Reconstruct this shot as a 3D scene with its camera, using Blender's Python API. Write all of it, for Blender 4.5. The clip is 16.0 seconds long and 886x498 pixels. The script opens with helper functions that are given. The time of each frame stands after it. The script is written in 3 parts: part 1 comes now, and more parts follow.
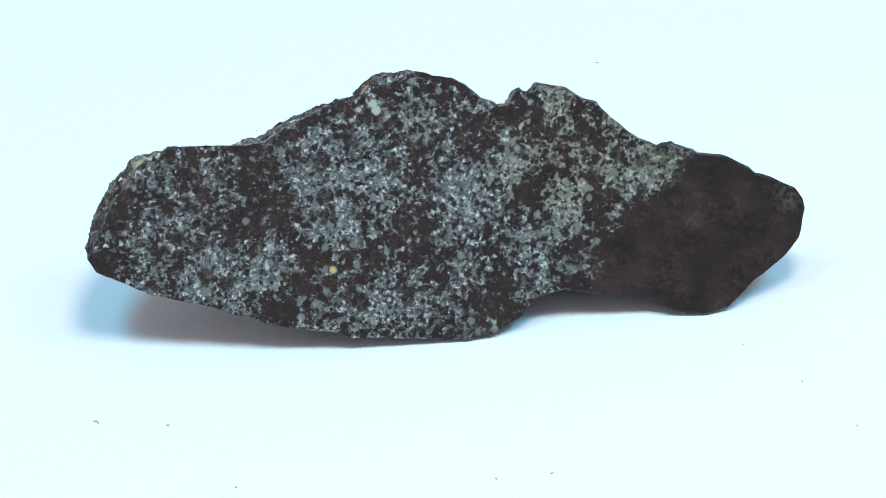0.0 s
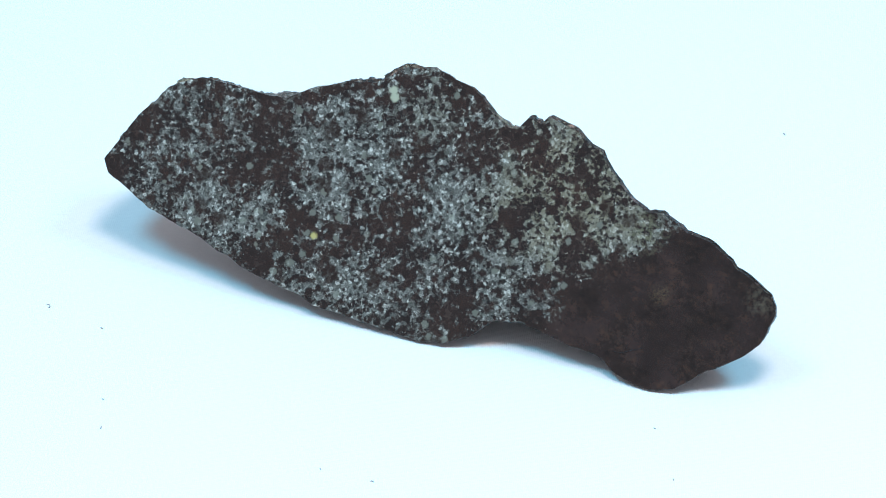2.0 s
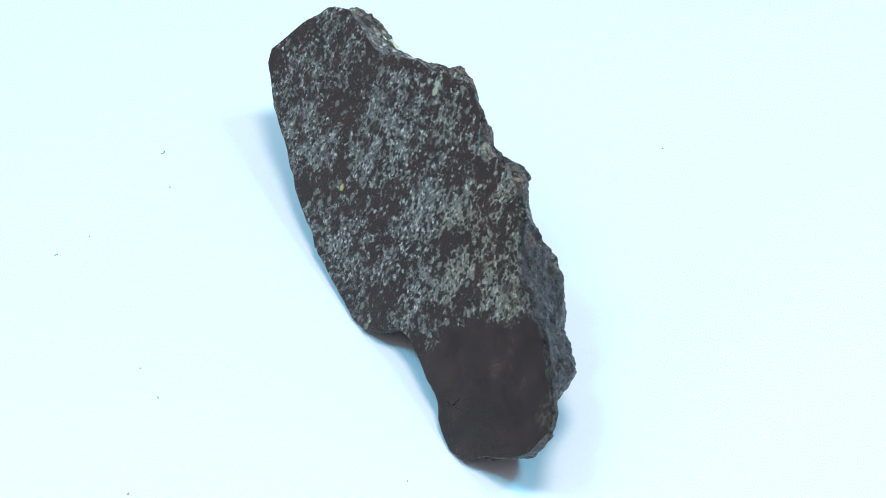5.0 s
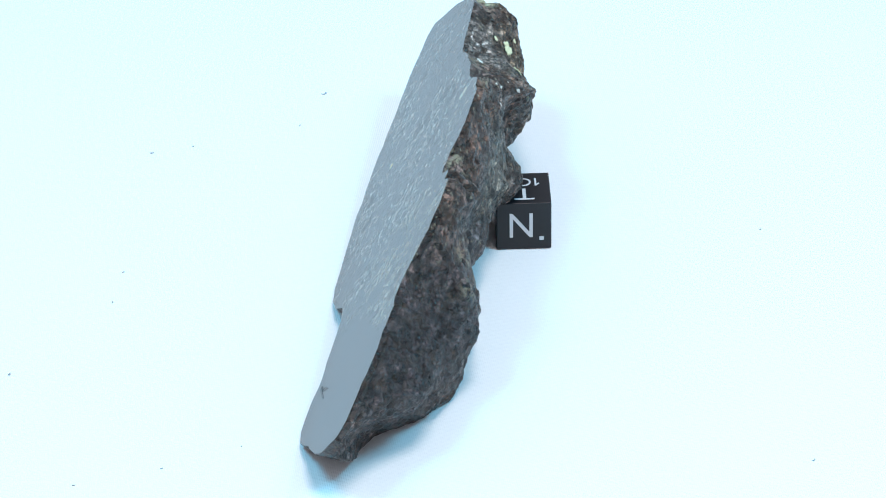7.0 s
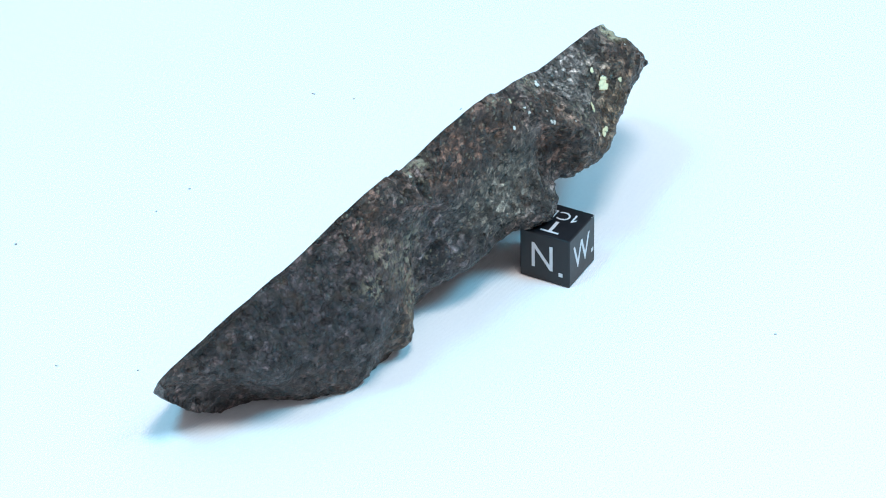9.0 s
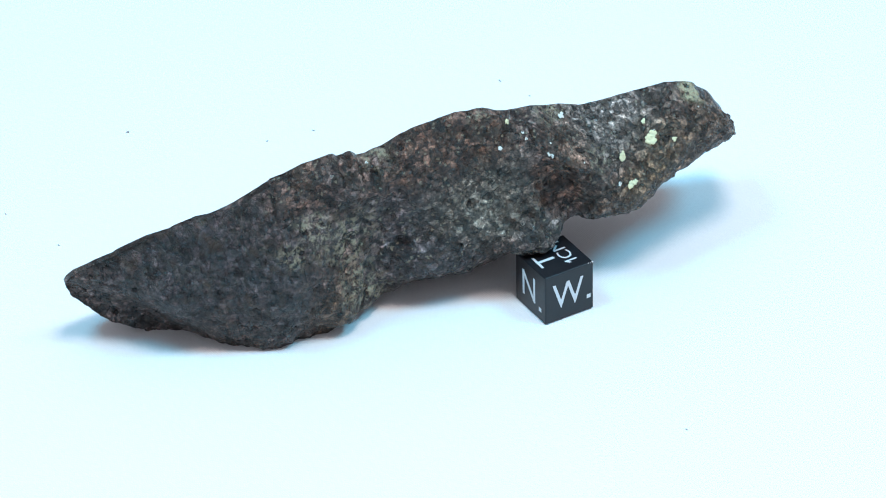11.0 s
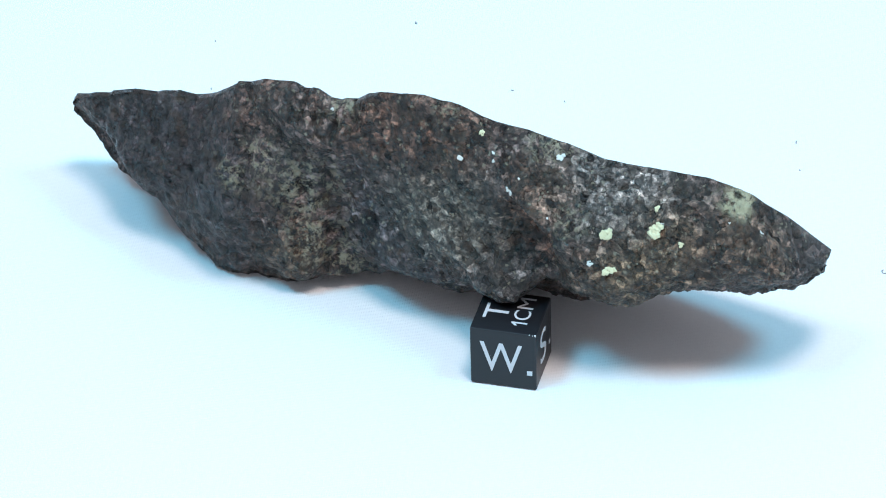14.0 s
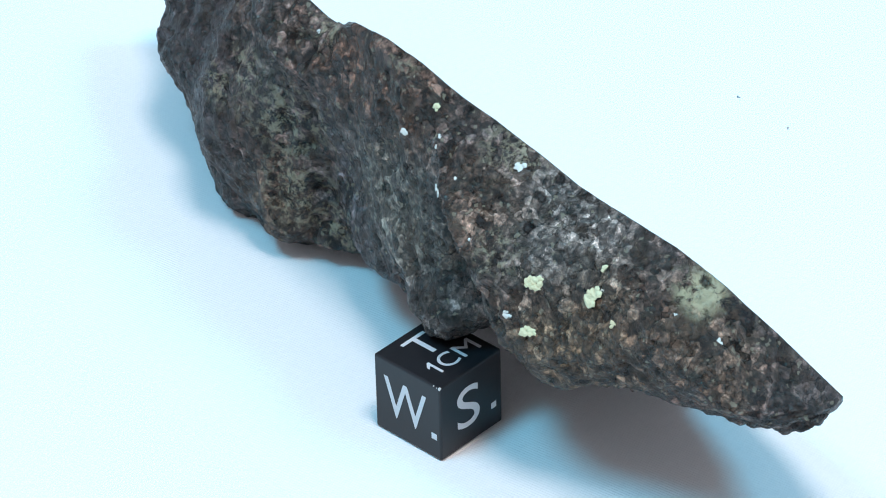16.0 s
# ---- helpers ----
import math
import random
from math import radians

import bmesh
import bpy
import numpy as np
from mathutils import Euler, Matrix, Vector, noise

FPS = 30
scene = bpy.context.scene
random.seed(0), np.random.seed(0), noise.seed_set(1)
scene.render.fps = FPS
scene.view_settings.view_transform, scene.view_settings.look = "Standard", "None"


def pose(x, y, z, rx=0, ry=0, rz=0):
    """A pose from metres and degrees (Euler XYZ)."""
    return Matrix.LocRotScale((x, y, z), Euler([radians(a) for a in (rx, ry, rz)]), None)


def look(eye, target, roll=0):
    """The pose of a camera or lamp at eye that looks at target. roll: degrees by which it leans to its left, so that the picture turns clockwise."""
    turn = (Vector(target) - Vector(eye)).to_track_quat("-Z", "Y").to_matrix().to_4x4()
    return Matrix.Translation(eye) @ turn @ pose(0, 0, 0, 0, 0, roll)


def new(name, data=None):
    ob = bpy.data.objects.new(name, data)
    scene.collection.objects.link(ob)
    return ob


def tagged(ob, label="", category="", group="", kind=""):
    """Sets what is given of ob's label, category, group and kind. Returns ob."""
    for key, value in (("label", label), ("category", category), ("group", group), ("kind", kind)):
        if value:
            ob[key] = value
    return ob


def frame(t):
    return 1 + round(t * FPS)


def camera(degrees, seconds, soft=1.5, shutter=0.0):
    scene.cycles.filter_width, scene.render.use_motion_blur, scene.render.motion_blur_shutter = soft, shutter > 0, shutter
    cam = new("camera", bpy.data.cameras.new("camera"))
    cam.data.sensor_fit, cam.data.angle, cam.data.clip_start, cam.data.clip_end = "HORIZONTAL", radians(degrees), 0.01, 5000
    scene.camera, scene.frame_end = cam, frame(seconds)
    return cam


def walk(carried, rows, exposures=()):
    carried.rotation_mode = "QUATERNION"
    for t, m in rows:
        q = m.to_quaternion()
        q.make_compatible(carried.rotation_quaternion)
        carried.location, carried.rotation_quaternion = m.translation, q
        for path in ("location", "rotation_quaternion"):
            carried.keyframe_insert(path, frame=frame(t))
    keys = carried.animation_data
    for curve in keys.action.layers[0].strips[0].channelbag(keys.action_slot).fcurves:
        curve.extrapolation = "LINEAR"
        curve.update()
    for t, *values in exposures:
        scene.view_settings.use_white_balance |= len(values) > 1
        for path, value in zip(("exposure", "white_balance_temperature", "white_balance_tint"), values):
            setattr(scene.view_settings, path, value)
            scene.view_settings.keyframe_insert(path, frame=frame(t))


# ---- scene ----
CM = 0.01
FOV = 13.37

# ---- camera ----
# seconds, eye in cm, yaw to the left, pitch, roll in degrees
VIEWS = [
    (0.0, 0.15, -54.73, 38.07, 0.03, -34.09, -0.67), (3.0, 0.30, -55.33, 38.55, 0.0, -34.17, -0.87),
    (6.3, 0.51, -55.46, 39.00, 0.04, -34.52, -0.99), (8.0, 0.47, -55.59, 39.16, -0.02, -34.64, -1.04),
    (9.0, 0.48, -55.61, 39.07, 0.05, -34.58, -1.22),
    (10.0, 0.49, -55.63, 38.98, 0.03, -34.58, -1.41), (12.0, 0.37, -55.93, 38.99, 0.12, -34.48, -1.56),
    (12.5, 0.14, -55.59, 39.04, -0.06, -34.69, -1.64), (13.0, 0.07, -53.96, 38.22, -0.07, -34.92, -1.67),
    (13.5, -0.15, -50.80, 35.88, -0.25, -34.82, -1.58), (14.0, -0.31, -47.44, 33.69, -0.40, -34.93, -1.67),
    (14.5, -0.82, -44.38, 31.81, -1.01, -35.16, -1.63), (15.0, -1.04, -41.33, 29.63, -1.33, -35.10, -1.63),
    (15.5, -1.36, -38.53, 27.74, -1.85, -35.15, -1.52), (16.0, -1.69, -36.11, 25.92, -2.44, -34.98, -1.45)]


def view_rows():
    rows = []
    for t, x, y, z, yaw, pitch, roll in VIEWS:
        ya, pi = radians(yaw), radians(pitch)
        ahead = Vector((-math.sin(ya) * math.cos(pi), math.cos(ya) * math.cos(pi), math.sin(pi)))
        eye = Vector((x, y, z)) * CM
        rows.append((t, look(eye, eye + ahead, roll)))
    return rows


cam = camera(FOV, 16.0, soft=1.0)
walk(cam, view_rows())

# ---- light ----
world = bpy.data.worlds.new("studio")
world.use_nodes = True
scene.world = world
back = world.node_tree.nodes["Background"]
back.inputs["Color"].default_value = (0.86, 0.89, 1.0, 1)
back.inputs["Strength"].default_value = 0.40
scene.view_settings.exposure = 0.30


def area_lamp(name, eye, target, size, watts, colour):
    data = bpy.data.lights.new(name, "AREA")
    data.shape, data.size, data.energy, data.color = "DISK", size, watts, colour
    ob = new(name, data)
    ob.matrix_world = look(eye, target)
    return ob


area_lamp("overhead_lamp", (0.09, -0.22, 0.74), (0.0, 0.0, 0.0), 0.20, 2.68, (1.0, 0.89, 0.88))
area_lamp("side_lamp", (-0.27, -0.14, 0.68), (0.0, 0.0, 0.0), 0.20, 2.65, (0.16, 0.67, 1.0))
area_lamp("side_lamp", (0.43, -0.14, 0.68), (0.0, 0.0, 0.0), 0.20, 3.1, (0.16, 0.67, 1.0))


# ---- materials ----
def material(name):
    m = bpy.data.materials.new(name)
    m.use_nodes = True
    tree = m.node_tree
    return m, tree, tree.nodes["Principled BSDF"]


def node(tree, kind, **values):
    n = tree.nodes.new(kind)
    for key, value in values.items():
        if key in n.inputs:
            n.inputs[key].default_value = value
    return n


def coords(tree):
    return tree.nodes.new("ShaderNodeTexCoord").outputs["Object"]


def noise_tex(tree, scale, detail=4.0, rough=0.55, distort=0.0, at=None):
    n = node(tree, "ShaderNodeTexNoise", Scale=scale, Detail=detail, Roughness=rough, Distortion=distort)
    tree.links.new(at or coords(tree), n.inputs["Vector"])
    return n.outputs["Fac"]


def cells(tree, scale, feature="F1", at=None, random=1.0):
    n = node(tree, "ShaderNodeTexVoronoi", Scale=scale, Randomness=random)
    n.feature = feature
    tree.links.new(at or coords(tree), n.inputs["Vector"])
    return n


def ramp(tree, fac, *stops):
    n = tree.nodes.new("ShaderNodeValToRGB")
    el = n.color_ramp.elements
    while len(el) < len(stops):
        el.new(0.5)
    for e, (p, c) in zip(el, stops):
        e.position = p
        e.color = (c, c, c, 1) if isinstance(c, (int, float)) else (*c, 1)
    tree.links.new(fac, n.inputs["Fac"])
    return n.outputs["Color"]


def mixed(tree, fac, a, b, how="MIX"):
    n = tree.nodes.new("ShaderNodeMix")
    n.data_type, n.blend_type = "RGBA", how
    for i, v in ((0, fac), (6, a), (7, b)):
        if isinstance(v, (int, float)):
            n.inputs[i].default_value = v if i == 0 else (v, v, v, 1)
        elif isinstance(v, tuple):
            n.inputs[i].default_value = (*v, 1)
        else:
            tree.links.new(v, n.inputs[i])
    return n.outputs[2]


def maths(tree, how, a, b=0.0, clamp=False):
    n = tree.nodes.new("ShaderNodeMath")
    n.operation, n.use_clamp = how, clamp
    for i, v in ((0, a), (1, b)):
        if isinstance(v, (int, float)):
            n.inputs[i].default_value = v
        else:
            tree.links.new(v, n.inputs[i])
    return n.outputs[0]


def bump(tree, shader, height, strength, distance, base=None):
    n = node(tree, "ShaderNodeBump", Strength=strength, Distance=distance)
    tree.links.new(height, n.inputs["Height"])
    if base:
        tree.links.new(base, n.inputs["Normal"])
    tree.links.new(n.outputs["Normal"], shader.inputs["Normal"])
    return n.outputs["Normal"]


def spot(tree, at, u, v, w, size, soft=0.5, warp=None):
    """1 inside a blob round a place of the stone, 0 outside; cm."""
    n = tree.nodes.new("ShaderNodeVectorMath")
    n.operation = "DISTANCE"
    tree.links.new(at, n.inputs[0])
    n.inputs[1].default_value = (-u * CM, v * CM, w * CM)
    d = maths(tree, "DIVIDE", n.outputs["Value"], size * CM)
    if warp:
        d = maths(tree, "ADD", d, maths(tree, "MULTIPLY", maths(tree, "SUBTRACT", warp, 0.5), 1.6))
    r = node(tree, "ShaderNodeMapRange")
    r.interpolation_type = "SMOOTHSTEP"
    for i, v2 in ((1, 1 - soft), (2, 1 + soft), (3, 1.0), (4, 0.0)):
        r.inputs[i].default_value = v2
    tree.links.new(d, r.inputs[0])
    return r.outputs[0]


# along, up the face, size in cm
DARK_PATCHES = ((-3.7, .54, .45), (-6.0, -.06, .35), (-5.23, -.67, .35), (-4.67, .1, .25), (-4.65, .73, .22), (-3.96, -.6, .45), (-3.44, -.32, .45),
                (-2.93, .85, .35), (-2.06, 1.21, .28), (-1.23, 1.57, .25), (-.84, .01, .28), (-.96, -.66, .3), (-1.1, -1.09, .42), (-1.97, -1.39, .42),
                (-2.81, -1.41, .45), (-3.42, -2.03, .35), (.11, .6, .4), (.38, .38, .3), (-.24, 1.57, .42), (1.32, .78, .35), (.84, .97, .32),
                (.26, -2.37, .45), (2.28, -.65, .32), (2.41, -1.35, .4), (1.75, -1.48, .3), (-.72, -1.72, .25), (2.14, .45, .3), (1.75, .05, .28),
                (1.06, -.38, .22), (-6.42, -.94, .25), (2.94, -1.11, .4))
PALE_PATCHES = ((-.88, 1.19, .35), (2.87, -.31, .4), (-2.39, -.67, .45), (-2.49, .32, .6), (-.01, -.61, .5), (1.75, -.94, .4), (1.15, -1.47, .45),
                (-1.64, -2.02, .45), (-3.63, -1.22, .4), (1.69, .99, .25), (.81, .14, .35), (-4.68, -.97, .4), (-5.29, -.32, .35), (-2.25, .79, .4),
                (-1.61, .23, .5), (-.2, .1, .5), (-4.15, -1.56, .3))


def cut_face_material():
    m, t, s = material("sawn_chondrite")
    at = coords(t)
    warp = noise_tex(t, 160, 4, 0.6, 0, at)
    fine = noise_tex(t, 1100, 6, 0.68, 0.3, at)
    mid = noise_tex(t, 560, 5, 0.66, 0.3, at)
    wide = noise_tex(t, 120, 3, 0.55, 0.2, at)
    # how much pale metal and silicate shows, over the face
    pale = maths(t, "ADD", maths(t, "MULTIPLY", mid, 2.6), maths(t, "MULTIPLY", wide, 1.2))
    pale = maths(t, "SUBTRACT", pale, 1.45)
    dusk = None
    for u, v, size in DARK_PATCHES:
        k = spot(t, at, u, v, 0, size, 0.55, warp)
        dusk = k if dusk is None else maths(t, "MAXIMUM", dusk, k)
    pale = maths(t, "SUBTRACT", pale, maths(t, "MULTIPLY", dusk, 0.30))
    for u, v, size in PALE_PATCHES:
        pale = maths(t, "ADD", pale, maths(t, "MULTIPLY", spot(t, at, u, v, 0, size, 0.7, warp), 0.20))
    sep = t.nodes.new("ShaderNodeSeparateXYZ")
    t.links.new(at, sep.inputs[0])
    # smooth dark clast that fills the blunt end: u - 1.05 v > 4.1
    edge = maths(t, "ADD", maths(t, "MULTIPLY", sep.outputs[0], -100.0), maths(t, "MULTIPLY", sep.outputs[1], -105.0))
    edge = maths(t, "ADD", edge, maths(t, "MULTIPLY", maths(t, "SUBTRACT", warp, 0.5), 2.0))
    clast = node(t, "ShaderNodeMapRange")
    for i, v2 in ((1, 3.85), (2, 4.3)):
        clast.inputs[i].default_value = v2
    t.links.new(edge, clast.inputs[0])
    clast = clast.outputs[0]
    pale = maths(t, "SUBTRACT", pale, maths(t, "MULTIPLY", clast, 0.70))
    shove = node(t, "ShaderNodeTexNoise", Scale=1400.0, Detail=3.0, Roughness=0.6)
    t.links.new(at, shove.inputs["Vector"])
    moved = t.nodes.new("ShaderNodeVectorMath")
    moved.operation = "MULTIPLY_ADD"
    t.links.new(shove.outputs["Color"], moved.inputs[0])
    moved.inputs[1].default_value = (0.0009, 0.0009, 0.0009)
    t.links.new(at, moved.inputs[2])
    grit = noise_tex(t, 3200, 4, 0.7, 0.2, at)
    grain = cells(t, 1900, "F1", moved.outputs[0])
    chan = t.nodes.new("ShaderNodeSeparateColor")
    t.links.new(grain.outputs["Color"], chan.inputs[0])
    r = node(t, "ShaderNodeMapRange")
    for i, v2 in ((1, -0.10), (2, 0.16)):
        r.inputs[i].default_value = v2
    r.clamp = True
    t.links.new(maths(t, "ADD", maths(t, "SUBTRACT", pale, maths(t, "ADD", maths(t, "MULTIPLY", chan.outputs[0], 0.42), 0.20)), maths(t, "MULTIPLY", maths(t, "SUBTRACT", fine, 0.5), 0.9)), r.inputs[0])
    flecks = r.outputs[0]
    brown = mixed(t, mid, (0.005, 0.003, 0.003), (0.016, 0.010, 0.009))
    brown = mixed(t, ramp(t, wide, (0.45, 0.0), (0.65, 1.0)), brown, (0.030, 0.014, 0.010))
    brown = mixed(t, maths(t, "MULTIPLY", dusk, 0.35), brown, (0.030, 0.014, 0.011))
    brown = mixed(t, ramp(t, chan.outputs[2], (0.6, 0.0), (1.0, 0.6)), brown, (0.052, 0.034, 0.028))
    grey = mixed(t, ramp(t, chan.outputs[1], (0.0, 0.0), (0.75, 0.30), (1.0, 1.0)), (0.062, 0.058, 0.051), (0.44, 0.415, 0.37))
    grey = mixed(t, 0.8, grey, ramp(t, grit, (0.34, 0.25), (0.5, 0.85), (0.66, 1.8)), "MULTIPLY")
    rusty = maths(t, "MAXIMUM", spot(t, at, 2.0, 0.3, 0, 1.3, 0.6, warp), maths(t, "MULTIPLY", spot(t, at, -0.8, 1.3, 0, 0.6, 0.8, warp), 0.3))
    grey = mixed(t, maths(t, "MULTIPLY", rusty, 0.4), grey, (0.27, 0.225, 0.14))
    body = mixed(t, flecks, brown, grey)
    # round chondrules, a few pale, many dark
    drop = cells(t, 520, "F1", moved.outputs[0])
    disc = node(t, "ShaderNodeMapRange")
    for i, v2 in ((1, 0.40), (2, 0.28)):
        disc.inputs[i].default_value = v2
    t.links.new(maths(t, "ADD", drop.outputs["Distance"], maths(t, "MULTIPLY", maths(t, "SUBTRACT", fine, 0.5), 0.5)), disc.inputs[0])
    sepc = t.nodes.new("ShaderNodeSeparateColor")
    t.links.new(drop.outputs["Color"], sepc.inputs[0])
    open_field = maths(t, "SUBTRACT", 1.0, clast)
    dark = maths(t, "MULTIPLY", maths(t, "MULTIPLY", disc.outputs[0], maths(t, "GREATER_THAN", sepc.outputs[0], 0.45)), open_field)
    body = mixed(t, maths(t, "MULTIPLY", dark, 0.9), body, mixed(t, sepc.outputs[2], (0.006, 0.004, 0.004), (0.026, 0.012, 0.009)))
    bead = cells(t, 1050, "F1", moved.outputs[0])
    bead_id = t.nodes.new("ShaderNodeSeparateColor")
    t.links.new(bead.outputs["Color"], bead_id.inputs[0])
    round_one = node(t, "ShaderNodeMapRange")
    for i, v2 in ((1, 0.46), (2, 0.30)):
        round_one.inputs[i].default_value = v2
    t.links.new(maths(t, "ADD", bead.outputs["Distance"], maths(t, "MULTIPLY", maths(t, "SUBTRACT", fine, 0.5), 0.4)), round_one.inputs[0])
    bead_on = maths(t, "MULTIPLY", maths(t, "MULTIPLY", round_one.outputs[0], maths(t, "GREATER_THAN", bead_id.outputs[0], 0.45)), open_field)
    body = mixed(t, maths(t, "MULTIPLY", bead_on, 0.85), body, mixed(t, bead_id.outputs[2], (0.005, 0.003, 0.003), (0.024, 0.013, 0.011)))
    clump = cells(t, 230, "F1", at)
    big = t.nodes.new("ShaderNodeSeparateColor")
    t.links.new(clump.outputs["Color"], big.inputs[0])
    blot = node(t, "ShaderNodeMapRange")
    for i, v2 in ((1, 0.46), (2, 0.30)):
        blot.inputs[i].default_value = v2
    t.links.new(maths(t, "ADD", clump.outputs["Distance"], maths(t, "MULTIPLY", maths(t, "SUBTRACT", mid, 0.5), 0.9)), blot.inputs[0])
    blot = maths(t, "MULTIPLY", maths(t, "MULTIPLY", blot.outputs[0], maths(t, "GREATER_THAN", big.outputs[0], 0.68)), open_field)
    body = mixed(t, maths(t, "MULTIPLY", blot, 0.8), body, mixed(t, fine, (0.008, 0.005, 0.005), (0.036, 0.017, 0.012)))
    lite = maths(t, "MULTIPLY", maths(t, "MULTIPLY", disc.outputs[0], maths(t, "GREATER_THAN", sepc.outputs[1], 0.90)), open_field)
    body = mixed(t, maths(t, "MULTIPLY", lite, 0.35), body, (0.33, 0.33, 0.27))
    plain = mixed(t, ramp(t, fine, (0.36, 0.0), (0.66, 1.0)), (0.004, 0.002, 0.002), (0.028, 0.015, 0.012))
    plain = mixed(t, ramp(t, warp, (0.42, 0.7), (0.58, 0.0)), plain, (0.024, 0.013, 0.012))
    plain = mixed(t, ramp(t, mid, (0.52, 0.0), (0.72, 0.6)), plain, (0.060, 0.028, 0.018))
    plain = mixed(t, 0.7, plain, ramp(t, wide, (0.40, 0.45), (0.55, 1.0), (0.68, 1.5)), "MULTIPLY")
    plain = mixed(t, maths(t, "MULTIPLY", spot(t, at, 3.89, -1.21, 0, 0.14, 0.9, mid), ramp(t, grit, (0.45, 0.0), (0.65, 0.6))), plain, (0.13, 0.085, 0.045))
    plain = mixed(t, maths(t, "MULTIPLY", spot(t, at, 5.64, -0.99, 0, 0.2, 0.9, mid), ramp(t, fine, (0.42, 0.0), (0.62, 0.5))), plain, (0.12, 0.10, 0.07))
    body = mixed(t, clast, body, plain)
    body = mixed(t, maths(t, "MULTIPLY", spot(t, at, 3.45, -0.22, 0, 0.26, 0.8, mid), ramp(t, fine, (0.46, 0.0), (0.62, 0.6))), body, (0.19, 0.18, 0.11))
    body = mixed(t, spot(t, at, -2.48, -1.42, 0, 0.06, 0.4, fine), body, (0.42, 0.34, 0.13))
    body = mixed(t, spot(t, at, -1.50, 1.36, 0, 0.075, 0.3, fine), body, (0.34, 0.34, 0.25))
    body = mixed(t, spot(t, at, -1.46, 1.24, 0, 0.075, 0.3, fine), body, (0.34, 0.34, 0.25))
    t.links.new(body, s.inputs["Base Color"])
    t.links.new(mixed(t, flecks, 0.17, 0.22), s.inputs["Roughness"])
    t.links.new(mixed(t, flecks, 0.44, 0.25), s.inputs["Specular IOR Level"])
    s.inputs["IOR"].default_value = 1.56
    bump(t, s, fine, 0.05, 0.0002)
    return m


# along, up the face, behind the face, size in cm; colour; how much of it
BLUNT_TINTS = ((4.5, -0.4, 0.7, 1.4, (0.027, 0.023, 0.027), 0.85), (3.2, 0.0, 0.86, 1.2, (0.031, 0.026, 0.030), 0.8),
               (4.9, -2.0, 0.6, 1.2, (0.072, 0.058, 0.058), 0.8), (2.5, -0.45, 1.8, 0.75, (0.038, 0.035, 0.040), 0.8),
               (1.4, -0.9, 2.0, 0.6, (0.090, 0.062, 0.040), 0.7), (-0.4, 0.0, 1.3, 1.1, (0.076, 0.070, 0.076), 0.8),
               (-0.15, -0.6, 1.6, 0.8, (0.060, 0.056, 0.063), 0.8))
THIN_TINTS = ((-1.2, 0.5, 1.2, 0.9, (0.125, 0.120, 0.100), 0.8), (-0.5, 1.6, 0.3, 0.9, (0.080, 0.044, 0.031), 0.8),
              (-1.5, 1.6, 0.4, 0.5, (0.080, 0.047, 0.034), 0.8), (-3.8, 0.9, 0.5, 0.9, (0.215, 0.200, 0.190), 0.8),
              (-2.9, 1.2, 0.9, 0.5, (0.088, 0.053, 0.036), 0.7), (-4.8, 0.6, 1.2, 0.7, (0.105, 0.074, 0.048), 0.75),
              (-5.8, 0.6, 0.9, 0.7, (0.105, 0.069, 0.048), 0.75), (-4.1, 0.3, 1.7, 0.8, (0.120, 0.086, 0.053), 0.7),
              (-2.3, -0.1, 1.9, 0.5, (0.078, 0.075, 0.073), 0.7))


